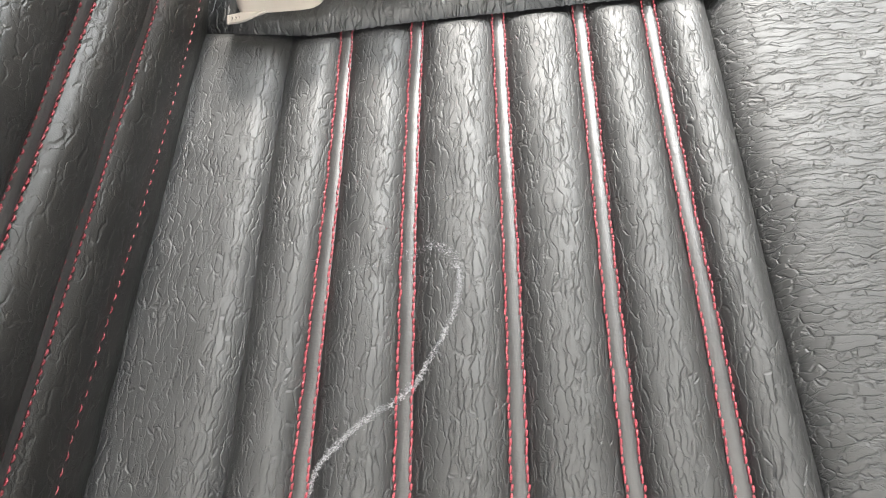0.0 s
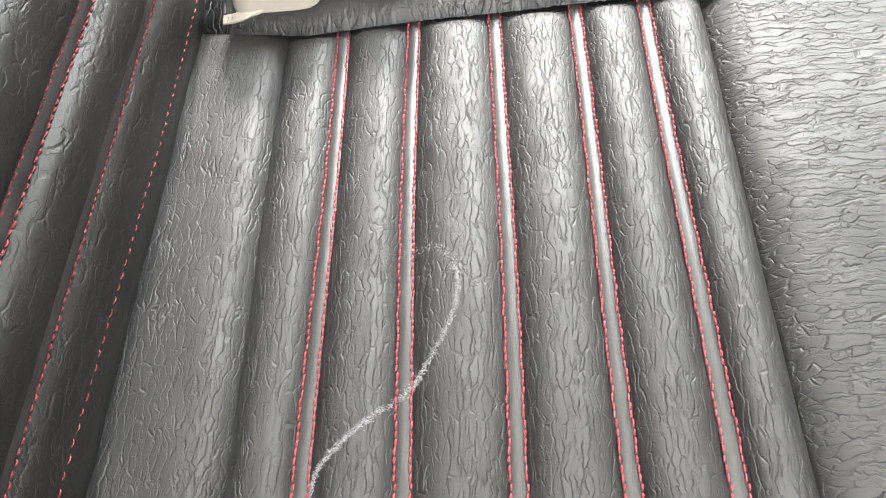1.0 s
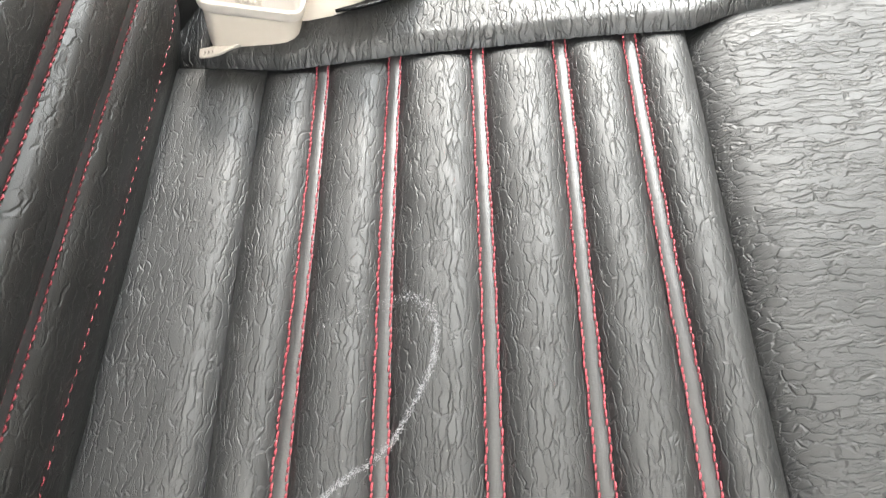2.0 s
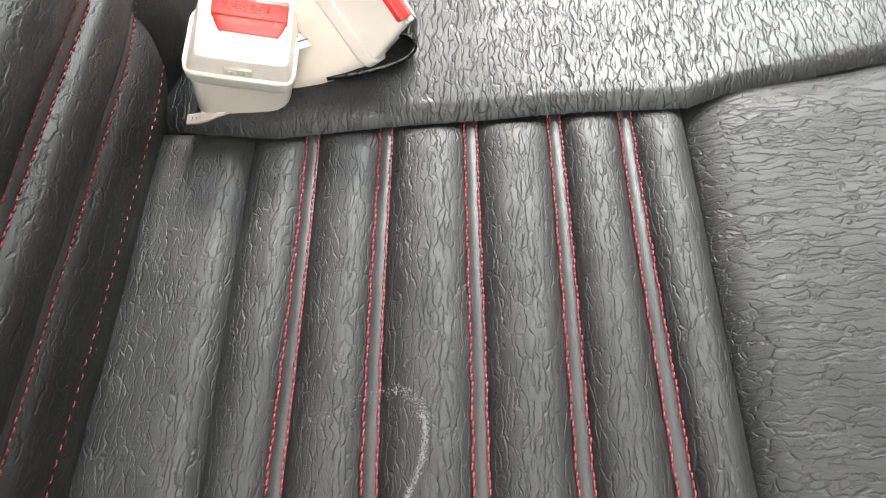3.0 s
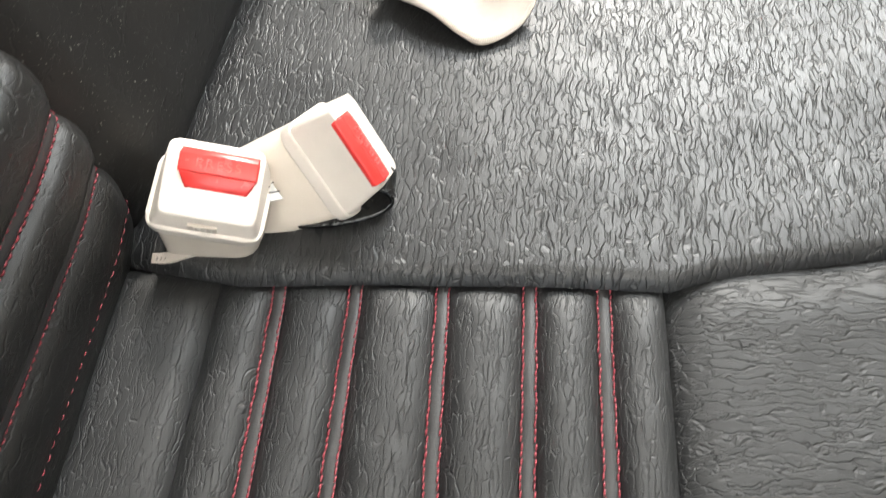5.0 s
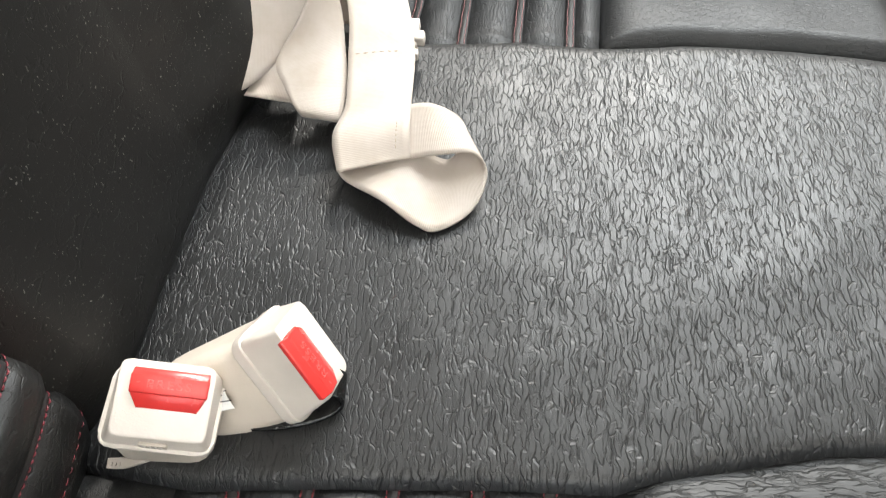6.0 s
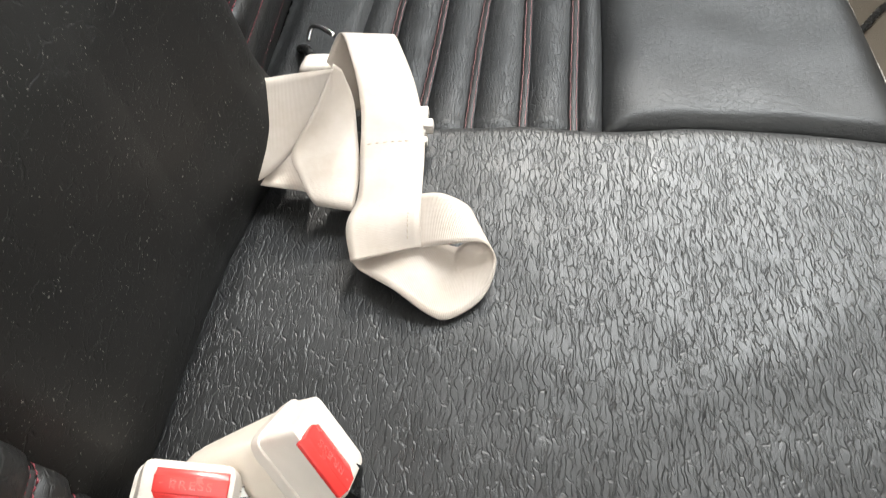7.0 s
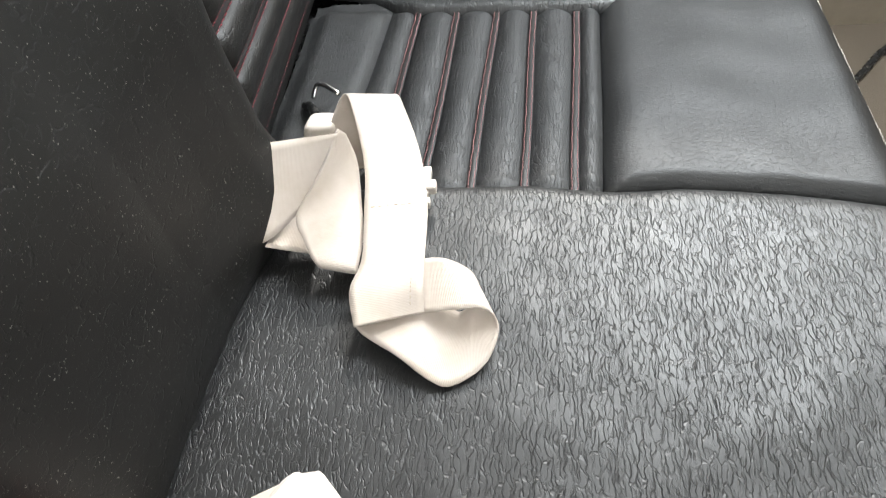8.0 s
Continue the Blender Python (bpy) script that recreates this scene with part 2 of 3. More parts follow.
def stitch_row(parent, line, y0, y1, height, material, pitch=0.0035, size=0.0030, thick=0.00056, label=""):
    """One row of thread: a short bead for each stitch along a line. line(y) gives x, height(x, y) the surface."""
    verts, faces = [], []
    y, k = y0, 0
    while y < y1:
        jitter = 0.00025 * math.sin(k * 7.3) + 0.00018 * math.sin(k * 2.9)
        L = size * (1 + 0.12 * math.sin(k * 4.1))
        base = len(verts)
        for a in range(5):
            t = a / 4 - 0.5
            yy = y + t * L
            rr = thick * (1.0 if 0 < a < 4 else 0.6)
            cx = line(yy) + jitter + t * 0.0003
            cz = height(cx, yy) + 0.0006 - 0.0006 * (2 * t) ** 2
            for b in range(5):
                w = 2 * math.pi * b / 5
                verts.append((cx + rr * math.cos(w), yy, cz + rr * math.sin(w)))
        for a in range(4):
            for b in range(5):
                p, q = base + a * 5 + b, base + a * 5 + (b + 1) % 5
                faces.append((p, q, q + 5, p + 5))
        y += pitch * (1 + 0.05 * math.sin(k * 1.7))
        k += 1
    return mesh_object("thread", verts, faces, material, parent, label)


def rib_height(x, y, u, k, tall, seed, y0, y1, ends):
    """The height of a padded rib at the share u of its width; k is 0 for the flat pad."""
    p = abs(2 * u - 1)
    h = tall * (1 - p ** (2.2 if ends < 0 else 2.6)) ** (1.0 if ends < 0 else 0.85)
    if k == 0:
        h = tall * (1 - p ** 6) ** 0.8 * smoothstep(-0.02, 0.3, u) + 0.006 * (1 - u)
    d = y1 - y
    if ends > 0:
        h *= 0.06 + 0.94 * roll_edge(near_hem(x) - y + 0.0006, 0.020)
    elif ends < 0:
        d = y - y0
        h *= 0.55 + 0.45 * roll_edge(d, 0.012)
        h += 0.0016 * math.exp(-((d - 0.013) / 0.006) ** 2)
        h *= 0.3 + 0.7 * roll_edge(0.852 - y, 0.02)
    return -0.0012 + h + lump(x + seed, y, 0, 45, 0.0007) + lump(x, y + seed, 0, 120, 0.0003)


STRIP = 0.0033                       # half the width of the piping between two rows


def ribbed_insert(parent, lines, pad, inner, edge, y0, y1, ends, labels, thick=0.00056, lift=0.0):
    """A ribbed seat panel with seams along y. lines: the seams; pad: the crease by the flat pad; inner: the back edge; edge: the outer one."""
    insert = sheet("insert", 24, 24, lambda u, v: (inner(y0) + u * (edge(y0) - inner(y0)), y0 + v * (y1 - y0), -0.012), LEATHER_STRIP, parent, labels[0])
    borders = [(inner, 0.0, pad, 0.0)]
    xs = [(pad, 0.0)] + [(l, STRIP) for l in lines] + [(edge, 0.0)]
    for (a, wa), (b, wb) in zip(xs, xs[1:]):
        borders.append((a, wa, b, wb))
    for k, (a, wa, b, wb) in enumerate(borders):
        tall = (0.0086 if ends > 0 else 0.0068) if k else 0.010
        seed = 3.1 * k + 11 * y0

        def place(u, v, a=a, wa=wa, b=b, wb=wb, tall=tall, seed=seed, k=k):
            y = y0 + v * (y1 - y0)
            xa, xb = a(y) + wa, b(y) - wb
            x = xa + u * (xb - xa)
            return (x, y, rib_height(x, y, u, k, tall, seed, y0, y1, ends))
        sheet("rib", 14 if k else 22, 110, place, LEATHER_RIB, insert, labels[1] if k else labels[2])
    for k, l in enumerate(lines):
        def strip(u, v, l=l):
            y = y0 + v * (y1 - y0)
            q = 2 * u - 1
            return (l(y) + q * STRIP * 1.1, y, lift + 0.0008 - 0.0010 * q * q + lump(l(y) + q * 0.002, y, 7.7, 160, 0.0002))
        sheet("piping", 8, 160, strip, LEATHER_SIDE if lift else LEATHER_STRIP, insert, "flat leather piping between two rows of stitches")
        for side in (-1, 1):
            stitch_row(insert, lambda y, l=l, side=side: l(y) + side * STRIP * (0.72 if lift else 0.98), y0 + 0.004, y1 - 0.002, lambda x, y: lift + 0.0004, FAR_THREAD if lift else THREAD, thick=thick, label="red sewing thread in short stitches")
    return insert


# ---- the rear seat's cushion ----
cushion = tagged(new("rear_bench"), "black leather rear bench cushion with red-stitched ribbed inserts", "car seat")

# body under the covers
sheet("cushion_body", 8, 20, lambda u, v: (-0.30 + u * 0.60, -0.42 + v * 1.75, -0.02), BLACK, cushion)


def centre_panel(u, v):
    length = FRONT + 0.185 + DROP
    s = -0.185 + u * length
    dx, dz = front_profile(s - FRONT)
    x = FRONT + dx
    y0, y1 = near_hem(x), far_rim(x)
    w = v
    y = y0 + w * (y1 - y0)
    d0, d1 = y - y0, y1 - y
    top = 0.0115 * roll_edge(d0 + 0.0006, 0.014) + 0.0005
    far = 0.0155 * roll_edge(d1 + 0.0002, 0.022) - 0.005
    z = min(top, far) + 0.003 * math.sin(math.pi * v)
    z -= 0.003 * (1 - smoothstep(-0.185, -0.13, x))
    z += 0.00026 * math.exp(-d0 / 0.007) * (math.sin(x * 1500 + 2.0 * math.sin(x * 310)) + 0.6 * math.sin(x * 870 + 3.0 * math.sin(x * 190))) + lump(x, y, 3.0, 22, 0.0012)
    return (x, y, z + dz)


def spread(v, n=3.0):
    """More rows towards both ends."""
    t = 2 * v - 1
    return 0.5 + 0.5 * (0.55 * t + 0.45 * t * (1 - (1 - abs(t)) ** n))


sheet("centre_panel", 560, 100, lambda u, v: centre_panel(u, spread(v)), LEATHER_LONG, cushion, "plain creased black leather centre panel")


def bolster(edge, low, high, tall, hem_low, name, material):
    def place(u, v):
        s0 = edge(low(0.2) + 0.1)
        length = FRONT - s0 + DROP
        # finer steps beside the crease
        s = s0 + length * (u ** 1.5)
        dx, dz = front_profile(s - FRONT)
        x = FRONT + dx
        y0, y1 = low(x), high(x)
        y = y0 + v * (y1 - y0)
        x += (edge(y) - s0) * max(0.0, 1 - u * 4)
        z = -0.005 + tall * roll_edge(x - edge(y) + 0.0003, 0.035)
        if hem_low:
            z = min(z, -0.004 + tall * roll_edge(y - y0 + 0.0004, 0.018))
        else:
            z -= 0.009 * smoothstep(0.035, 0.004, y1 - y)
        z += lump(x, y, 9.0, 18, 0.002)
        return (x, y, z + dz)
    return sheet(name, 90, 80, place, material, cushion, "plain black leather front bolster with crosswise creases")


near_edge = near_line(NEAR_EDGE)
far_edge = far_line(0.1235, 0.1395)
bolster(near_edge, lambda x: -0.40, lambda x: near_hem(x) + 0.012, 0.015, False, "bolster", LEATHER_CROSS)
bolster(far_edge, far_rim, lambda x: far_hem(x) + 0.012, 0.016, True, "bolster", LEATHER_FINE)


def end_panel(u, v):
    length = FRONT + 0.185 + DROP
    dx, dz = front_profile(-0.185 + u * length - FRONT)
    x = FRONT + dx
    y0 = far_hem(x)
    y = y0 + v * v * (1.25 - y0)
    z = 0.014 * roll_edge(y - y0 + 0.0004, 0.012) - 0.004 + lump(x, y, 5.0, 20, 0.0015)
    z += 0.0004 * math.exp(-(y - y0) / 0.006) * math.sin(x * 1000 + 2.0 * math.sin(x * 290))
    return (x, y, z + dz)


sheet("end_panel", 110, 50, end_panel, LEATHER_LONG, cushion, "plain black leather panel at the cushion's end")

ribbed_insert(cushion, [near_line(x) for x in NEAR_SEAMS], near_line(NEAR_PAD), near_line(-0.190), near_edge, -0.40, 0.266, 1,
              ("black ribbed leather seat insert", "padded black leather rib", "flat black leather pad beside the backrest"))
ribbed_insert(cushion, [far_line(-0.066, -0.050), far_line(-0.025, -0.008), far_line(0.0155, 0.033), far_line(0.0595, 0.072), far_line(0.101, 0.115)],
              far_line(-0.105, -0.080), far_line(-0.175, -0.165), far_edge, 0.585, 0.870, -1,
              ("black ribbed leather seat insert", "padded black leather rib", "flat black leather pad beside the backrest"), 0.00042, 0.0026)

# stitching along the front edge
stitch_row(cushion, lambda y: FRONT + 0.0290 + 0.0004 * math.sin(y * 60), 0.575, 0.868, lambda x, y: -0.0085, PALE_THREAD, 0.0042, 0.0036, 0.0006, "pale edge stitching")


# ---- the backrest ----
backrest = tagged(new("folding_bench_seat"), "black leather rear backrest with red-stitched ribbed side sections", "car seat")


def back_x(z):
    """The face of the side sections, over the height."""
    return lerp((-0.03, 0.0, 0.03, 0.07, 0.11, 0.2, 0.5), (-0.196, -0.180, -0.167, -0.158, -0.155, -0.160, -0.205), z)


BACK_SEAMS = (0.038, 0.072, 0.109, 0.148, 0.190, 0.232, 0.274, 0.316, 0.358, 0.400)


def side_section(y0, y1, round_low, round_high, label):
    base = sheet("section", 12, 20, lambda u, v: (back_x(-0.03 + v * 0.5) - 0.014, y0 + u * (y1 - y0), -0.03 + v * 0.5), LEATHER_STRIP, backrest, label, flip=True)
    levels = (-0.03,) + BACK_SEAMS[1:] + (0.45,)
    for k, (za, zb) in enumerate(zip(levels, levels[1:])):
        wa = STRIP if k else 0.0005

        def place(u, v, za=za + wa, zb=zb - STRIP, k=k):
            z = za + v * (zb - za)
            y = y0 + u * (y1 - y0)
            h = 0.0085 * (1 - abs(2 * v - 1) ** (2.6 if k else 6)) ** 0.75 - 0.0012
            x = back_x(z) + h
            if round_high:
                x -= 0.03 * (1 - roll_edge(y1 - y, 0.016)) + 0.004 * smoothstep(0.05, 0.0, y1 - y)
            if round_low:
                x -= 0.03 * (1 - roll_edge(y - y0, 0.016))
            return (x + lump(y, z, k * 3.0, 45, 0.0008), y, z)
        sheet("rib", 90, 12 if k else 24, lambda u, v, place=place: place(spread(u), v), LEATHER_SIDE, base, "padded black leather rib")
    for k, zc in enumerate(BACK_SEAMS):
        rows = (-1, 1) if k else (1,)
        if k:
            def strip(u, v, zc=zc):
                y = y0 + u * (y1 - y0)
                q = 2 * v - 1
                x = back_x(zc + q * STRIP) + 0.0006 - 0.0009 * q ** 4
                if round_high:
                    x -= 0.03 * (1 - roll_edge(y1 - y, 0.016)) + 0.004 * smoothstep(0.05, 0.0, y1 - y)
                if round_low:
                    x -= 0.03 * (1 - roll_edge(y - y0, 0.016))
                return (x, y, zc + q * STRIP * 1.1)
            sheet("piping", 60, 6, lambda u, v, strip=strip: strip(spread(u), v), LEATHER_STRIP, base, "glossy flat leather piping")
        for side in rows:
            verts, faces = [], []
            y, n = y0 + 0.008, 0
            while y < y1 - 0.005:
                c = len(verts)
                zz = zc + (side * STRIP * 0.98 if k else 0.05 * max(0.0, 0.14 - y))
                for a in range(4):
                    t = a / 3 - 0.5
                    yy = y + t * (0.0027 if k else 0.0034)
                    x = back_x(zz) + 0.0004 - 0.0006 * (2 * t) ** 2 + (0.0073 if k == 0 else 0.0003)
                    if round_high:
                        x -= 0.03 * (1 - roll_edge(y1 - yy, 0.016)) + 0.004 * smoothstep(0.05, 0.0, y1 - yy)
                    if round_low:
                        x -= 0.03 * (1 - roll_edge(yy - y0, 0.016))
                    r = (0.00052 if k else 0.00026) * (1 if 0 < a < 3 else 0.4)
                    for b in range(5):
                        w = 2 * math.pi * b / 5
                        verts.append((x + r * math.cos(w), yy, zz + r * math.sin(w) + 0.0003 * math.sin(n * 3.3)))
                for a in range(3):
                    for b in range(5):
                        p, q = c + a * 5 + b, c + a * 5 + (b + 1) % 5
                        faces.append((p, q, q + 5, p + 5))
                y += 0.0036 if k else 0.0058
                n += 1
            mesh_object("thread", verts, faces, THREAD, base, "red thread stitches")
    return base


side_section(-0.40, 0.285, False, True, "ribbed black leather backrest section")
side_section(0.600, 1.30, True, False, "ribbed black leather backrest section")


def back_centre(u, v):
    z = -0.03 + v * 0.50
    y0, y1 = 0.262, 0.598
    y = y0 + u * (y1 - y0)
    x = lerp((0.26, 0.30, 0.34, 0.40, 0.45, 0.50, 0.54, 0.565, 0.60), (-0.175, -0.160, -0.155, -0.151, -0.147, -0.137, -0.126, -0.122, -0.127), y)
    x += lerp((-0.03, 0.0, 0.03, 0.06, 0.10, 0.2, 0.5), (-0.030, -0.008, 0.003, 0.004, -0.002, -0.005, -0.05), z)
    x += smoothstep(0.42, 0.50, y) * lerp((-0.03, 0.02, 0.05, 0.09, 0.13), (0.0, 0.003, 0.003, -0.005, -0.004), z)
    x -= 0.05 * (1 - roll_edge(y1 - y, 0.03)) + 0.05 * (1 - roll_edge(y - y0, 0.014))
    return (x + lump(0, y, z, 9, 0.004), y, z)


sheet("centre_section", 120, 60, lambda u, v: back_centre(spread(u), v), LEATHER_BACK, backrest, "plain black leather centre section", flip=True)


# ---- belts and buckles ----
def catmull(points, n):
    P = [Vector(p) for p in points]
    P = [2 * P[0] - P[1]] + P + [2 * P[-1] - P[-2]]
    out = []
    for i in range(1, len(P) - 2):
        for k in range(n):
            t = k / n
            a, b, c, d = P[i - 1:i + 3]
            out.append(0.5 * (2 * b + (c - a) * t + (2 * a - 5 * b + 4 * c - d) * t * t + (3 * b - a - 3 * c + d) * t ** 3))
    out.append(P[-2])
    return out


def strap(name, left, right, parent, label="", thick=0.0013, n=12, across=10, belly=0.0, material=None):
    """A woven strip between two edge lines, with thickness."""
    L, R = catmull(left, n), catmull(right, n)
    rows, run = [], [0.0]
    for i in range(len(L)):
        if i:
            run.append(run[-1] + ((L[i] + R[i]) / 2 - (L[i - 1] + R[i - 1]) / 2).length)
        a, b = L[max(i - 1, 0)], L[min(i + 1, len(L) - 1)]
        c, d = R[max(i - 1, 0)], R[min(i + 1, len(R) - 1)]
        normal = ((b - a) + (d - c)).cross(R[i] - L[i]).normalized()
        rows.append([(L[i].lerp(R[i], k / across) + normal * belly * math.sin(math.pi * k / across), normal, k / across * 0.047, run[i]) for k in range(across + 1)])
    verts, uvs, faces = [], [], []
    m = across + 1
    for side in (0.5, -0.5):
        for row in rows:
            for p, nrm, u, w in row:
                verts.append(p + nrm * thick * side)
                uvs.append((u, w))
    off = len(rows) * m
    for i in range(len(rows) - 1):
        for k in range(across):
            a = i * m + k
            f = (a, a + 1, a + m + 1, a + m)
            faces.append(f)
            faces.append(tuple(v + off for v in f[::-1]))
        for a in (i * m, i * m + across):
            f = (a, a + m, a + m + off, a + off)
            faces.append(f if a == i * m else f[::-1])
    for i in (0, len(rows) - 1):
        for k in range(across):
            a = i * m + k
            f = (a, a + off, a + off + 1, a + 1)
            faces.append(f if i == 0 else f[::-1])
    return mesh_object(name, verts, faces, material or WEB, parent, label, uvs=uvs)


def rounded(corners, r, n=4):
    """The quad's outline with its corners rounded by r."""
    out = []
    C = [Vector(c) for c in corners]
    for k, p in enumerate(C):
        a = p + (C[k - 1] - p).normalized() * r
        b = p + (C[(k + 1) % len(C)] - p).normalized() * r
        for q in range(n + 1):
            t = q / n
            out.append(a * (1 - t) ** 2 + p * 2 * t * (1 - t) + b * t * t)
    return out


def prism(corners_low, corners_high, bevel, segments=3, corner=0.0):
    """A bevelled block between two quads given counter-clockwise from above, its upright edges rounded by corner."""
    bm = bmesh.new()
    if corner:
        corners_low, corners_high = rounded(corners_low, corner), rounded(corners_high, corner)
    lo = [bm.verts.new(c) for c in corners_low]
    hi = [bm.verts.new(c) for c in corners_high]
    bm.faces.new(lo[::-1])
    bm.faces.new(hi)
    n = len(lo)
    for k in range(n):
        bm.faces.new((lo[k], lo[(k + 1) % n], hi[(k + 1) % n], hi[k]))
    if bevel:
        ends = (set(lo), set(hi))
        edges = [e for e in bm.edges if not corner or any(e.verts[0] in g and e.verts[1] in g for g in ends)]
        bmesh.ops.bevel(bm, geom=edges, offset=bevel, segments=segments, profile=0.5, affect='EDGES', clamp_overlap=True)
    return bm


def quad(x0, x1, y0, y1, z, z1=None):
    z1 = z if z1 is None else z1
    return [(x0, y0, z), (x1, y0, z), (x1, y1, z1), (x0, y1, z1)]


def letters(text, size, material, parent, m, depth=0.0003):
    cu = bpy.data.curves.new("letters", 'FONT')
    cu.body, cu.size, cu.extrude, cu.align_x, cu.align_y = text, size, depth, 'CENTER', 'CENTER'
    cu.space_character = 1.25
    ob = new("letters", cu)
    dg = bpy.context.evaluated_depsgraph_get()
    me = bpy.data.meshes.new_from_object(ob.evaluated_get(dg))
    bpy.data.objects.remove(ob)
    me.materials.clear()
    me.materials.append(material)
    out = new("letters", me)
    out.parent = parent
    out.matrix_local = m
    out["label"] = "raised word PRESS"
    return out


def buckle(origin, wide, along, foot, label, off=(0.0, 0.0), tongue=1.0, neck=0.0165, depth=1.0):
    """A belt buckle: local x across the button, z out of its open end, y away from the slot."""
    Z = Vector(along).normalized()
    X = Vector(wide)
    X = (X - X.dot(Z) * Z).normalized()
    Y = Z.cross(X)
    m = Matrix((X, Y, Z)).transposed().to_4x4()
    m.translation = Vector(origin)
    root = tagged(new("seat_belt_buckle"), label, "belt buckle", "buckles on the seat")
    root.matrix_world = m @ Matrix.Scale(1.12, 4)
    part("shell", prism(quad(-0.0238, 0.0238, -0.0225, 0.0125, -neck - 0.0005), [(-0.0188, -0.0198, -0.0078), (0.0222, -0.0198, -0.0078), (0.0222, 0.0125, 0.0004), (-0.0188, 0.0125, 0.0004)], 0.0009, 3, 0.0040), BEIGE, root, "pale beige moulded face shell")
    part("rim", prism(quad(-0.0250, 0.0250, -0.0238, 0.0132, -neck - 0.007), quad(-0.0254, 0.0254, -0.0242, 0.0136, -neck), 0.0011, 3, 0.007), BEIGE, root, "pale beige raised rim")
    f = root.matrix_world.inverted() @ Vector(foot)
    part("sleeve", prism(quad(f.x - 0.0222, f.x + 0.0222, f.y - 0.0178, f.y + 0.0120, f.z), quad(-0.0242, 0.0242, -0.0230, 0.0125, -neck - 0.006), 0.0020, 3, 0.010), BEIGE_DARK, root, "beige plastic sleeve round the stalk")
    face = lambda y: -0.0085 * (0.0105 - y) / 0.031
    button = part("button", prism([(-0.0160, 0.0005, face(0.0) - 0.003), (0.0160, 0.0005, face(0.0) - 0.003), (0.0165, 0.0112, face(0.0112) - 0.003), (-0.0165, 0.0112, face(0.0112) - 0.003)],
                                  [(-0.0168, 0.0000, face(0.0) + 0.0032), (0.0168, 0.0000, face(0.0) + 0.0032), (0.0168, 0.0100, face(0.0100) + 0.0030), (-0.0168, 0.0100, face(0.0100) + 0.0030)], 0.0009), RED, root, "glossy red push button with a raised word")
    part("button_lip", prism([(-0.0160, 0.0095, face(0.0095) - 0.003), (0.0160, 0.0095, face(0.0095) - 0.003), (0.0160, 0.0138, face(0.0138) - 0.003), (-0.0160, 0.0138, face(0.0138) - 0.003)],
                             [(-0.0165, 0.0096, face(0.0096) + 0.0028), (0.0165, 0.0096, face(0.0096) + 0.0028), (0.0165, 0.0140, face(0.0140) - 0.0004), (-0.0165, 0.0140, face(0.0140) - 0.0004)], 0.0007), RED, button, "red sloping upper lip of the button")
    te = -0.0068 * tongue
    part("button_tongue", prism([(-0.0128, te, face(te) - 0.003), (0.0128, te, face(te) - 0.003), (0.0150, 0.0002, face(0.0) - 0.003), (-0.0150, 0.0002, face(0.0) - 0.003)],
                                [(-0.0130, te, face(te) + 0.0008), (0.0130, te, face(te) + 0.0008), (0.0164, 0.0002, face(0.0) + 0.0030), (-0.0164, 0.0002, face(0.0) + 0.0030)], 0.0006), RED, button, "red lower facet of the button")
    for sx in ((-1, 1) if tongue > 0.9 else ()):
        part("catch", prism(quad(sx * 0.0088 - 0.0034, sx * 0.0088 + 0.0034, te - 0.0016, te + 0.0008, face(te - 0.0016) - 0.003, face(te + 0.0008) - 0.003), quad(sx * 0.0088 - 0.0034, sx * 0.0088 + 0.0034, te - 0.0016, te + 0.0008, face(te - 0.0016) + 0.0004, face(te + 0.0008) + 0.0004), 0.0003), RED_DARK, button, "dark red catch in the slot")
        part("slot", prism(quad(sx * 0.0125 - 0.0006, sx * 0.0125 + 0.0006, te - 0.0018, te + 0.0002, face(te - 0.0018) - 0.002, face(te + 0.0002) - 0.002), quad(sx * 0.0125 - 0.0006, sx * 0.0125 + 0.0006, te - 0.0018, te + 0.0002, face(te - 0.0018) + 0.0006, face(te + 0.0002) + 0.0006), 0.0), BLACK, button, "narrow black slot")
    button.scale = (1.0, depth, 1.0)
    button.location = (off[0], off[1], off[1] * 0.0085 / 0.031)
    tilt = math.degrees(math.atan2(face(0.0) + 0.0032 - face(0.0100) - 0.0030, 0.0100))
    letters("PRESS", 0.0064, RED_MARK, button, pose(0, 0.0050, (face(0.0) + 0.0032 + face(0.0100) + 0.0030) / 2 + 0.0001, -tilt, 0, 0))
    part("mould_mark", prism(quad(-0.0062, 0.0062, -0.0229, -0.0215, -neck + 0.0012), quad(-0.0062, 0.0062, -0.0224, -0.0210, -neck + 0.0050), 0.0002), BEIGE_DARK, root, "small moulded mark in a shallow frame")
    for k in range(4):
        part("mould_bar", prism(quad(-0.0042 + k * 0.0024, -0.0030 + k * 0.0024, -0.0231, -0.0217, -neck + 0.0022), quad(-0.0042 + k * 0.0024, -0.0030 + k * 0.0024, -0.0228, -0.0214, -neck + 0.0040), 0.0), BEIGE, root)
    return root


buckle((-0.1125, 0.281, 0.060), (1.0, 0.0, -0.16), (0.28, -0.13, 0.95), (-0.1295, 0.2790, 0.004), "beige seat belt buckle standing upright with a red button", (0.0036, -0.0020), depth=0.82)
buckle((-0.0399, 0.3072, 0.0503), (-0.533, 0.533, 0.656), (0.812, 0.090, 0.577), (-0.118, 0.292, 0.012), "beige seat belt buckle leaning over on the cushion, red button", (0.0, 0.0004), 0.9, 0.024)

belt = tagged(new("seat_belt"), "loose beige webbing seat belt lying curled on the cushion", "seat belt")
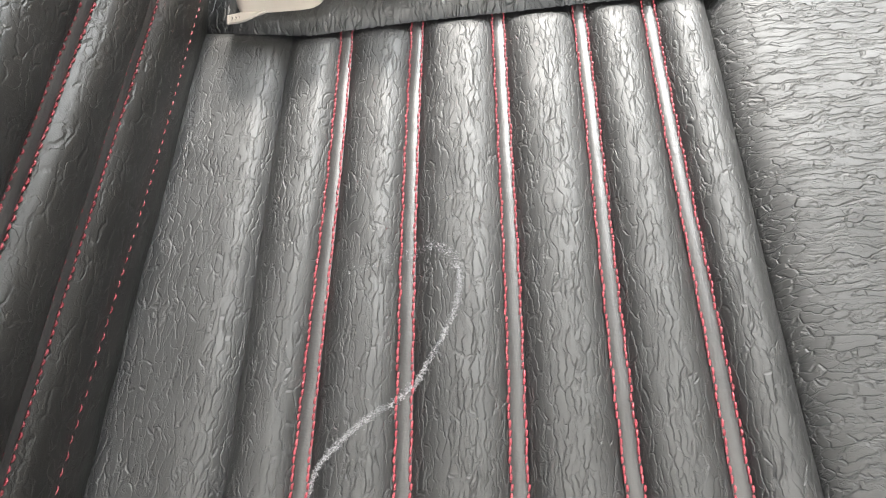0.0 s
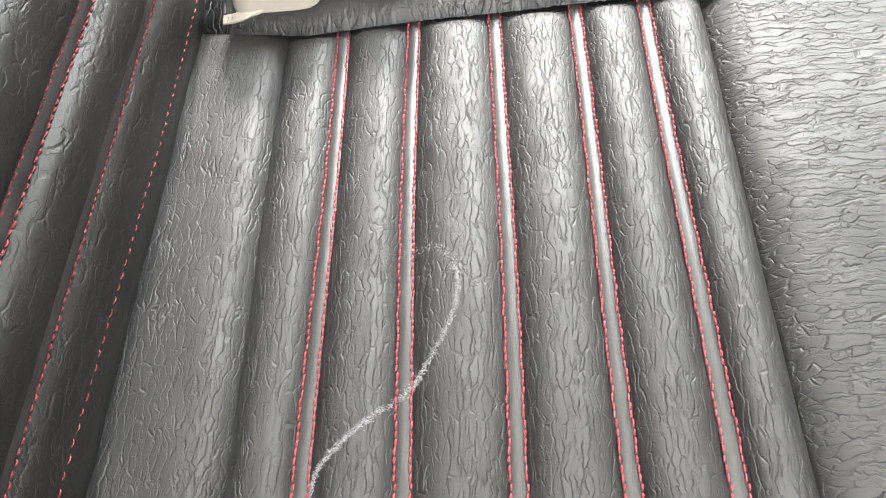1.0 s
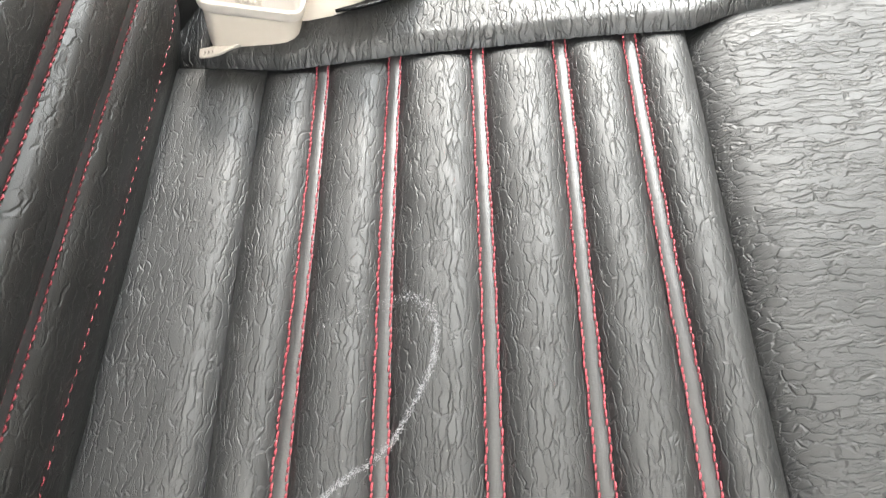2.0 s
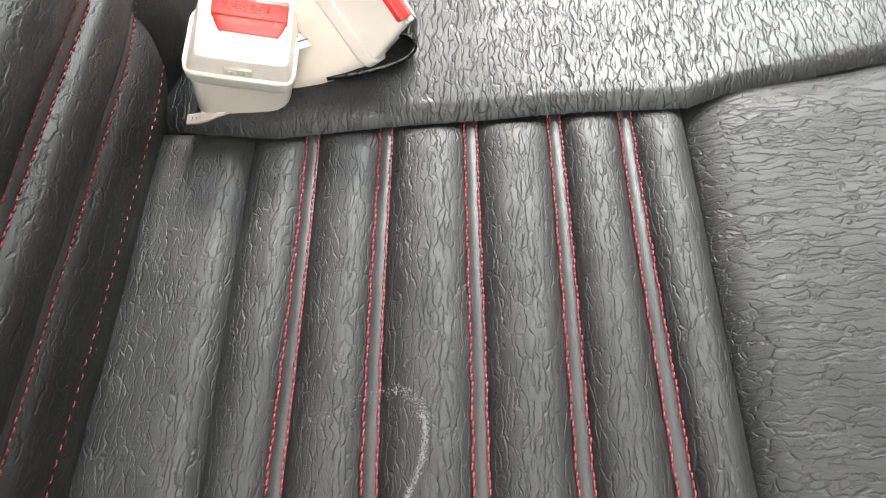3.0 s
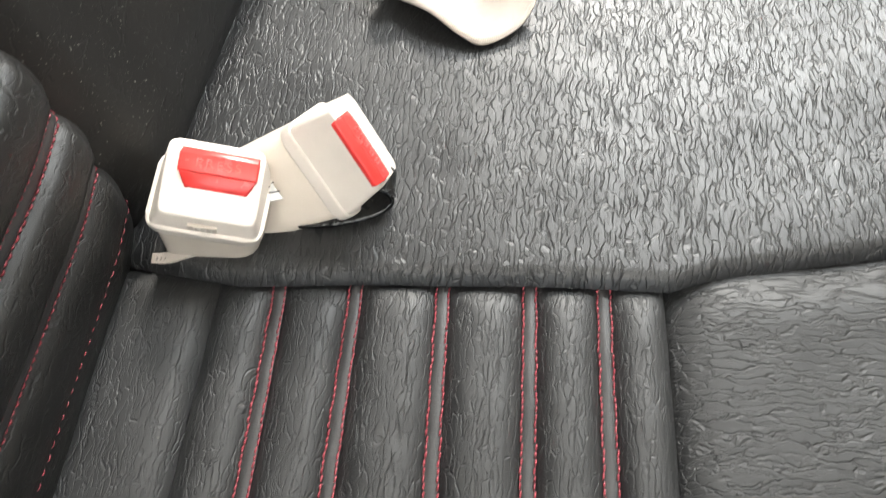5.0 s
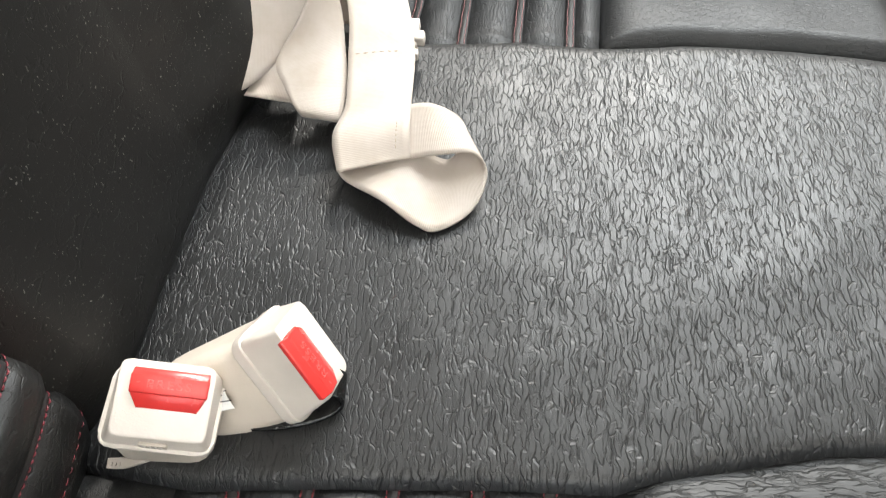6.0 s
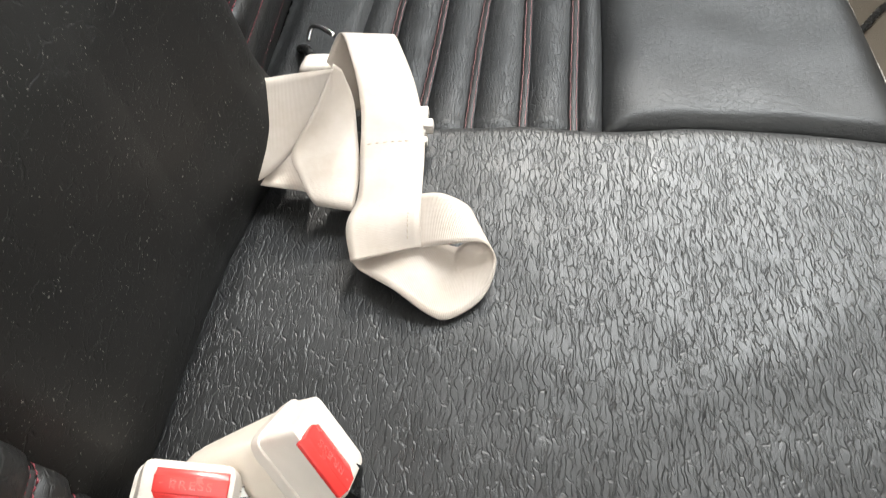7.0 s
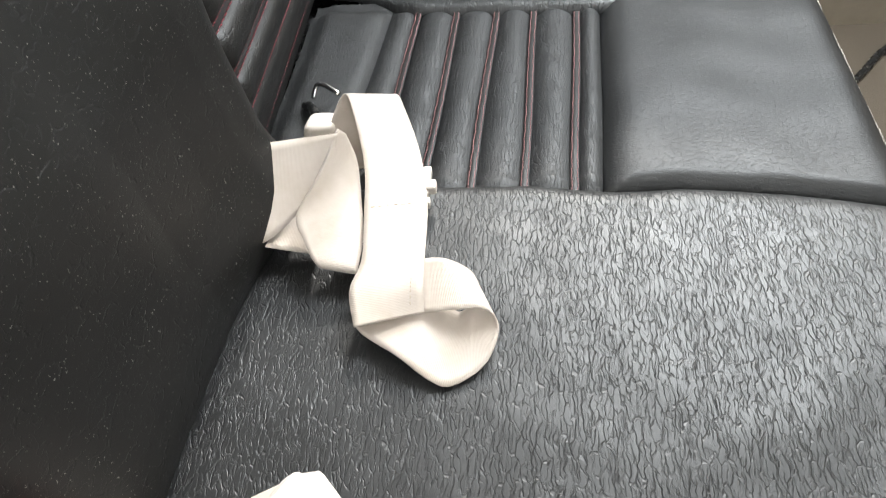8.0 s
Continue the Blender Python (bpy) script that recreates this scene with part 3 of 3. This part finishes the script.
# the arch that comes over and runs towards the loop
strap("webbing", [(-0.105, 0.600, 0.018), (-0.104, 0.634, 0.034), (-0.088, 0.650, 0.058), (-0.072, 0.612, 0.062), (-0.060, 0.567, 0.054), (-0.057, 0.530, 0.045), (-0.054, 0.491, 0.041), (-0.0589, 0.4641, 0.0400), (-0.0536, 0.4393, 0.0340)],
      [(-0.060, 0.610, 0.012), (-0.056, 0.650, 0.026), (-0.048, 0.664, 0.044), (-0.034, 0.630, 0.050), (-0.020, 0.588, 0.047), (-0.011, 0.540, 0.043), (-0.009, 0.490, 0.043), (-0.008, 0.467, 0.043), (-0.0074, 0.4521, 0.0330)], belt, "flat beige woven strap")
# the loop on the cushion
strap("loop", [(-0.0369, 0.4451, 0.0315), (-0.0551, 0.4504, 0.0300), (-0.051, 0.441, 0.024), (-0.0240, 0.4220, 0.0275), (-0.0024, 0.4085, 0.0205), (0.012, 0.4065, 0.0165), (0.033, 0.4205, 0.019), (0.042, 0.441, 0.028), (0.0345, 0.451, 0.038), (0.0119, 0.4512, 0.0370), (-0.0113, 0.4525, 0.0310)],
      [(-0.036, 0.482, 0.043), (-0.050, 0.488, 0.036), (-0.042, 0.486, 0.024), (-0.0105, 0.4683, 0.0285), (0.0103, 0.4604, 0.0225), (0.019, 0.460, 0.024), (0.026, 0.470, 0.030), (0.026, 0.478, 0.036), (0.018, 0.484, 0.041), (0.004, 0.488, 0.045), (-0.012, 0.490, 0.042)], belt, "curled end of the strap, sewn back")
# the strap folded over itself beside the backrest
strap("fold", [(-0.152, 0.570, 0.080), (-0.128, 0.567, 0.083), (-0.100, 0.568, 0.086), (-0.074, 0.571, 0.086)],
      [(-0.152, 0.512, 0.036), (-0.129, 0.508, 0.040), (-0.106, 0.532, 0.046), (-0.079, 0.562, 0.066)], belt, "strap folded beside the backrest")
strap("fold", [(-0.074, 0.574, 0.088), (-0.090, 0.548, 0.066), (-0.106, 0.525, 0.050), (-0.099, 0.507, 0.044), (-0.089, 0.491, 0.037), (-0.084, 0.494, 0.029), (-0.080, 0.520, 0.026)],
      [(-0.071, 0.578, 0.080), (-0.066, 0.572, 0.058), (-0.062, 0.548, 0.043), (-0.057, 0.515, 0.037), (-0.058, 0.489, 0.033), (-0.060, 0.490, 0.027), (-0.060, 0.512, 0.025)], belt, "strap folded beside the backrest")
strap("tail", [(-0.165, 0.557, 0.037), (-0.130, 0.549, 0.037), (-0.095, 0.540, 0.030)], [(-0.165, 0.516, 0.034), (-0.130, 0.508, 0.034), (-0.095, 0.506, 0.028)], belt, "strap end under the fold")


def seam_marks(parent, points, material, label):
    """A short row of sewing stitches along a line of points."""
    bm = bmesh.new()
    P = catmull(points, 6)
    for a, b in zip(P[::2], P[1::2]):
        d = (b - a)
        m = Matrix.Translation((a + b) / 2) @ d.to_track_quat('Z', 'Y').to_matrix().to_4x4()
        bmesh.ops.create_cone(bm, cap_ends=True, segments=6, radius1=0.00025, radius2=0.00025, depth=d.length, matrix=m)
    return part("sewing", bm, material, parent, label)


seam_marks(belt, [(-0.0165, 0.4720, 0.0452), (-0.0160, 0.4620, 0.0453), (-0.0150, 0.4480, 0.0442)], SEWING, "beige sewing on the strap")
seam_marks(belt, [(-0.052, 0.5340, 0.0470), (-0.035, 0.5370, 0.0462), (-0.020, 0.5385, 0.0452)], SEWING, "beige sewing on the strap")


def tube(name, points, radius, material, parent=None, label="", n=6, sides=10, flat=1.0):
    """A round bar swept along a smooth line."""
    P = catmull(points, n)
    verts, faces = [], []
    for i, p in enumerate(P):
        d = (P[min(i + 1, len(P) - 1)] - P[max(i - 1, 0)]).normalized()
        a = d.cross(Vector((0.02, 0.1, 1))).normalized()
        b = d.cross(a)
        for k in range(sides):
            w = 2 * math.pi * k / sides
            verts.append(p + a * radius * math.cos(w) + b * radius * flat * math.sin(w))
    for i in range(len(P) - 1):
        for k in range(sides):
            q = i * sides + k
            r = i * sides + (k + 1) % sides
            faces.append((q, r, r + sides, q + sides))
    faces.append(tuple(range(sides))[::-1])
    faces.append(tuple(range(len(verts) - sides, len(verts))))
    return mesh_object(name, verts, faces, material, parent, label)


# the latch at the strap's far end
latch = tagged(new("belt_latch"), "black belt latch with a chromed bar beside the backrest", "belt latch")
tube("chrome_bar", [(-0.131, 0.690, 0.022), (-0.126, 0.697, 0.032), (-0.116, 0.692, 0.034), (-0.104, 0.684, 0.031)], 0.0024, CHROME, latch, "bent chromed bar")
tube("black_arm", [(-0.140, 0.688, 0.015), (-0.130, 0.676, 0.024), (-0.119, 0.655, 0.028), (-0.110, 0.640, 0.026)], 0.0042, BLACK, latch, "black plastic arm")
part("latch_body", prism([(-0.132, 0.626, 0.012), (-0.096, 0.632, 0.010), (-0.100, 0.662, 0.010), (-0.128, 0.655, 0.012)], [(-0.124, 0.628, 0.043), (-0.098, 0.632, 0.040), (-0.100, 0.656, 0.036), (-0.122, 0.652, 0.040)], 0.006, 4), BEIGE, latch, "rounded beige plastic end")

# stub of woven strap at the foot of the upright buckle
stub = tagged(new("belt_stub"), "short beige woven belt stub at the foot of the buckle", "belt stub")
strap("stub_webbing", [(-0.158, 0.2548, 0.0080), (-0.150, 0.2545, 0.0090), (-0.142, 0.2560, 0.0104), (-0.128, 0.2610, 0.0125)], [(-0.158, 0.2600, 0.0094), (-0.150, 0.2605, 0.0103), (-0.142, 0.2625, 0.0114), (-0.128, 0.268, 0.0125)], stub, thick=0.002)
for k in range(3):
    x = -0.1550 + 0.0022 * k
    seam_marks(stub, [(x, 0.2558, 0.0100), (x + 0.0008, 0.2568, 0.0104), (x + 0.0002, 0.2578, 0.0107)], INK, "dark sewing on the stub")

# the small guide clip on the strap
clip = tagged(new("belt_clip"), "small beige plastic clip at the edge of the strap", "belt clip")
part("clip_plate", prism(quad(-0.033, -0.0135, 0.562, 0.592, 0.022), quad(-0.033, -0.0135, 0.562, 0.592, 0.030), 0.001), BEIGE, clip)
part("stud", prism(quad(-0.020, -0.008, 0.5655, 0.5755, 0.024), quad(-0.020, -0.008, 0.5655, 0.5755, 0.033), 0.002), BEIGE, clip)
part("stud", prism(quad(-0.0215, -0.012, 0.5530, 0.5600, 0.022), quad(-0.0215, -0.012, 0.5530, 0.5600, 0.029), 0.0015), BEIGE, clip)

# paper tag on the leaning buckle's sleeve
tag = tagged(new("care_tag"), "small white printed paper tag beside the buckles", "tag")
strap("paper", [(-0.1043, 0.2976, 0.0324), (-0.0975, 0.2878, 0.0337), (-0.0914, 0.2802, 0.0336)], [(-0.0960, 0.2983, 0.0350), (-0.0892, 0.2886, 0.0357), (-0.0832, 0.2818, 0.0350)], tag, thick=0.0003, material=PAPER)
for k in range(4):
    f = 0.12 + 0.2 * k
    a = Vector((-0.1001, 0.2942, 0.0343)).lerp(Vector((-0.0892, 0.2814, 0.0348)), f)
    b = a + Vector((0.0030 + 0.0035 * (k % 2), 0.0008, 0.0012))
    tube("print_line", [a, (a + b) / 2, b], 0.00032, INK, tag, "illegible dark print")

# the black pull strap under the leaning buckle
pull = tagged(new("pull_strap"), "black leather pull strap looped under the buckle", "strap")
strap("strap_loop", [(-0.080, 0.277, 0.0140), (-0.066, 0.2775, 0.0150), (-0.048, 0.2810, 0.0160), (-0.036, 0.2860, 0.0170), (-0.0305, 0.2905, 0.0205), (-0.0335, 0.2930, 0.0260), (-0.042, 0.2940, 0.0275)],
      [(-0.080, 0.292, 0.0140), (-0.068, 0.2940, 0.0150), (-0.050, 0.2990, 0.0160), (-0.038, 0.3030, 0.0175), (-0.0310, 0.3065, 0.0215), (-0.0330, 0.3080, 0.0280), (-0.042, 0.3080, 0.0295)], pull, thick=0.0022, material=VINYL)


# ---- chalk on the insert ----
def chalk():
    """A curved stroke of pale dust, fleck by fleck, on the ribs."""
    lines = [near_line(x) for x in NEAR_SEAMS]
    xs = [(near_line(NEAR_PAD), 0.0)] + [(l, STRIP) for l in lines] + [(near_edge, 0.0)]

    def top(x, y):
        for k, ((a, wa), (b, wb)) in enumerate(zip(xs, xs[1:])):
            xa, xb = a(y) + wa, b(y) - wb
            if xa <= x <= xb:
                return rib_height(x, y, (x - xa) / (xb - xa), k + 1, 0.0086, 3.1 * (k + 1) + 11 * -0.40, -0.40, 0.266, 1)
        return 0.0008
    P = catmull([(-0.069, 0.091, 0), (-0.054, 0.099, 0), (-0.039, 0.1045, 0), (-0.025, 0.100, 0), (-0.0205, 0.089, 0), (-0.021, 0.075, 0), (-0.027, 0.060, 0), (-0.036, 0.045, 0), (-0.042, 0.038, 0), (-0.057, 0.025, 0), (-0.068, 0.015, 0), (-0.077, 0.005, 0), (-0.080, -0.004, 0)], 40)
    rng = random.Random(7)
    verts, faces = [], []
    for i, p in enumerate(P):
        f = i / len(P)
        many = 2 if f < 0.18 else (5 if f < 0.3 else 9)
        wide = 0.0018 if f < 0.3 else 0.0008
        for _ in range(many):
            x, y = p.x + rng.gauss(0, wide), p.y + rng.gauss(0, wide)
            z = top(x, y) + 0.00025
            r, w, e = rng.uniform(0.00006, 0.00022), rng.uniform(0, 3.1), rng.uniform(1.0, 2.5)
            c = len(verts)
            for q in range(4):
                a = w + q * math.pi / 2
                verts.append((x + r * e * math.cos(a), y + r * math.sin(a), z + rng.uniform(-0.0001, 0.0001)))
            verts.append((x, y, z + 0.00015))
            faces += [(c + q, c + (q + 1) % 4, c + 4) for q in range(4)]
    return mesh_object("chalk_mark", verts, faces, CHALK, smooth=False)


tagged(chalk(), "curved white chalk mark on the black leather ribs", "chalk mark", kind="stuff")


# ---- the cabin round the seat ----
tagged(box("floor", (-0.7, -0.9, -0.36), (1.5, 1.35, -0.32), CARPET), "brown carpeted car floor", kind="structure")
tagged(box("wall_far", (-0.7, 1.25, -0.32), (1.5, 1.36, 0.42), DOOR_TRIM), "beige plastic trim of the far door", kind="structure")
# unseen wall, added to close the cabin to light from behind
tagged(box("wall_back", (-0.75, -0.9, -0.32), (-0.70, 1.36, 1.0), LINER), "unseen plain wall added behind the seat to enclose the light", kind="structure")


def roof_panel():
    """An unseen roof, added to hold back light, with an open hole that lets some in."""
    bm = bmesh.new()
    x = (-0.75, 0.14, 0.94, 1.55)
    y = (-0.9, 0.90, 1.42, 1.60)
    for z in (1.0, 1.04):
        g = [[bm.verts.new((a, b, z)) for b in y] for a in x]
        for i in range(3):
            for j in range(3):
                if (i, j) != (1, 1):
                    bm.faces.new((g[i][j], g[i + 1][j], g[i + 1][j + 1], g[i][j + 1]))
    return part("ceiling", bm, LINER, smooth=False)


tagged(roof_panel(), "unseen roof added with an opening to let light in", kind="structure")
# unseen wall, added: its height sets where the front light is cut off
tagged(box("wall_front", (0.84, -0.9, -0.32), (0.92, 1.36, 0.63), DOOR_TRIM), "unseen plain wall added to block low light from the front", kind="structure")

cable = tagged(new("floor_cable"), "black cable lying on the brown car floor", "cable")
tube("cable_sheath", [(0.50, 1.02, -0.314), (0.582, 1.113, -0.314), (0.635, 1.171, -0.314), (0.70, 1.20, -0.314), (0.79, 1.20, -0.314)], 0.006, BLACK, cable, "black rubber sheath")
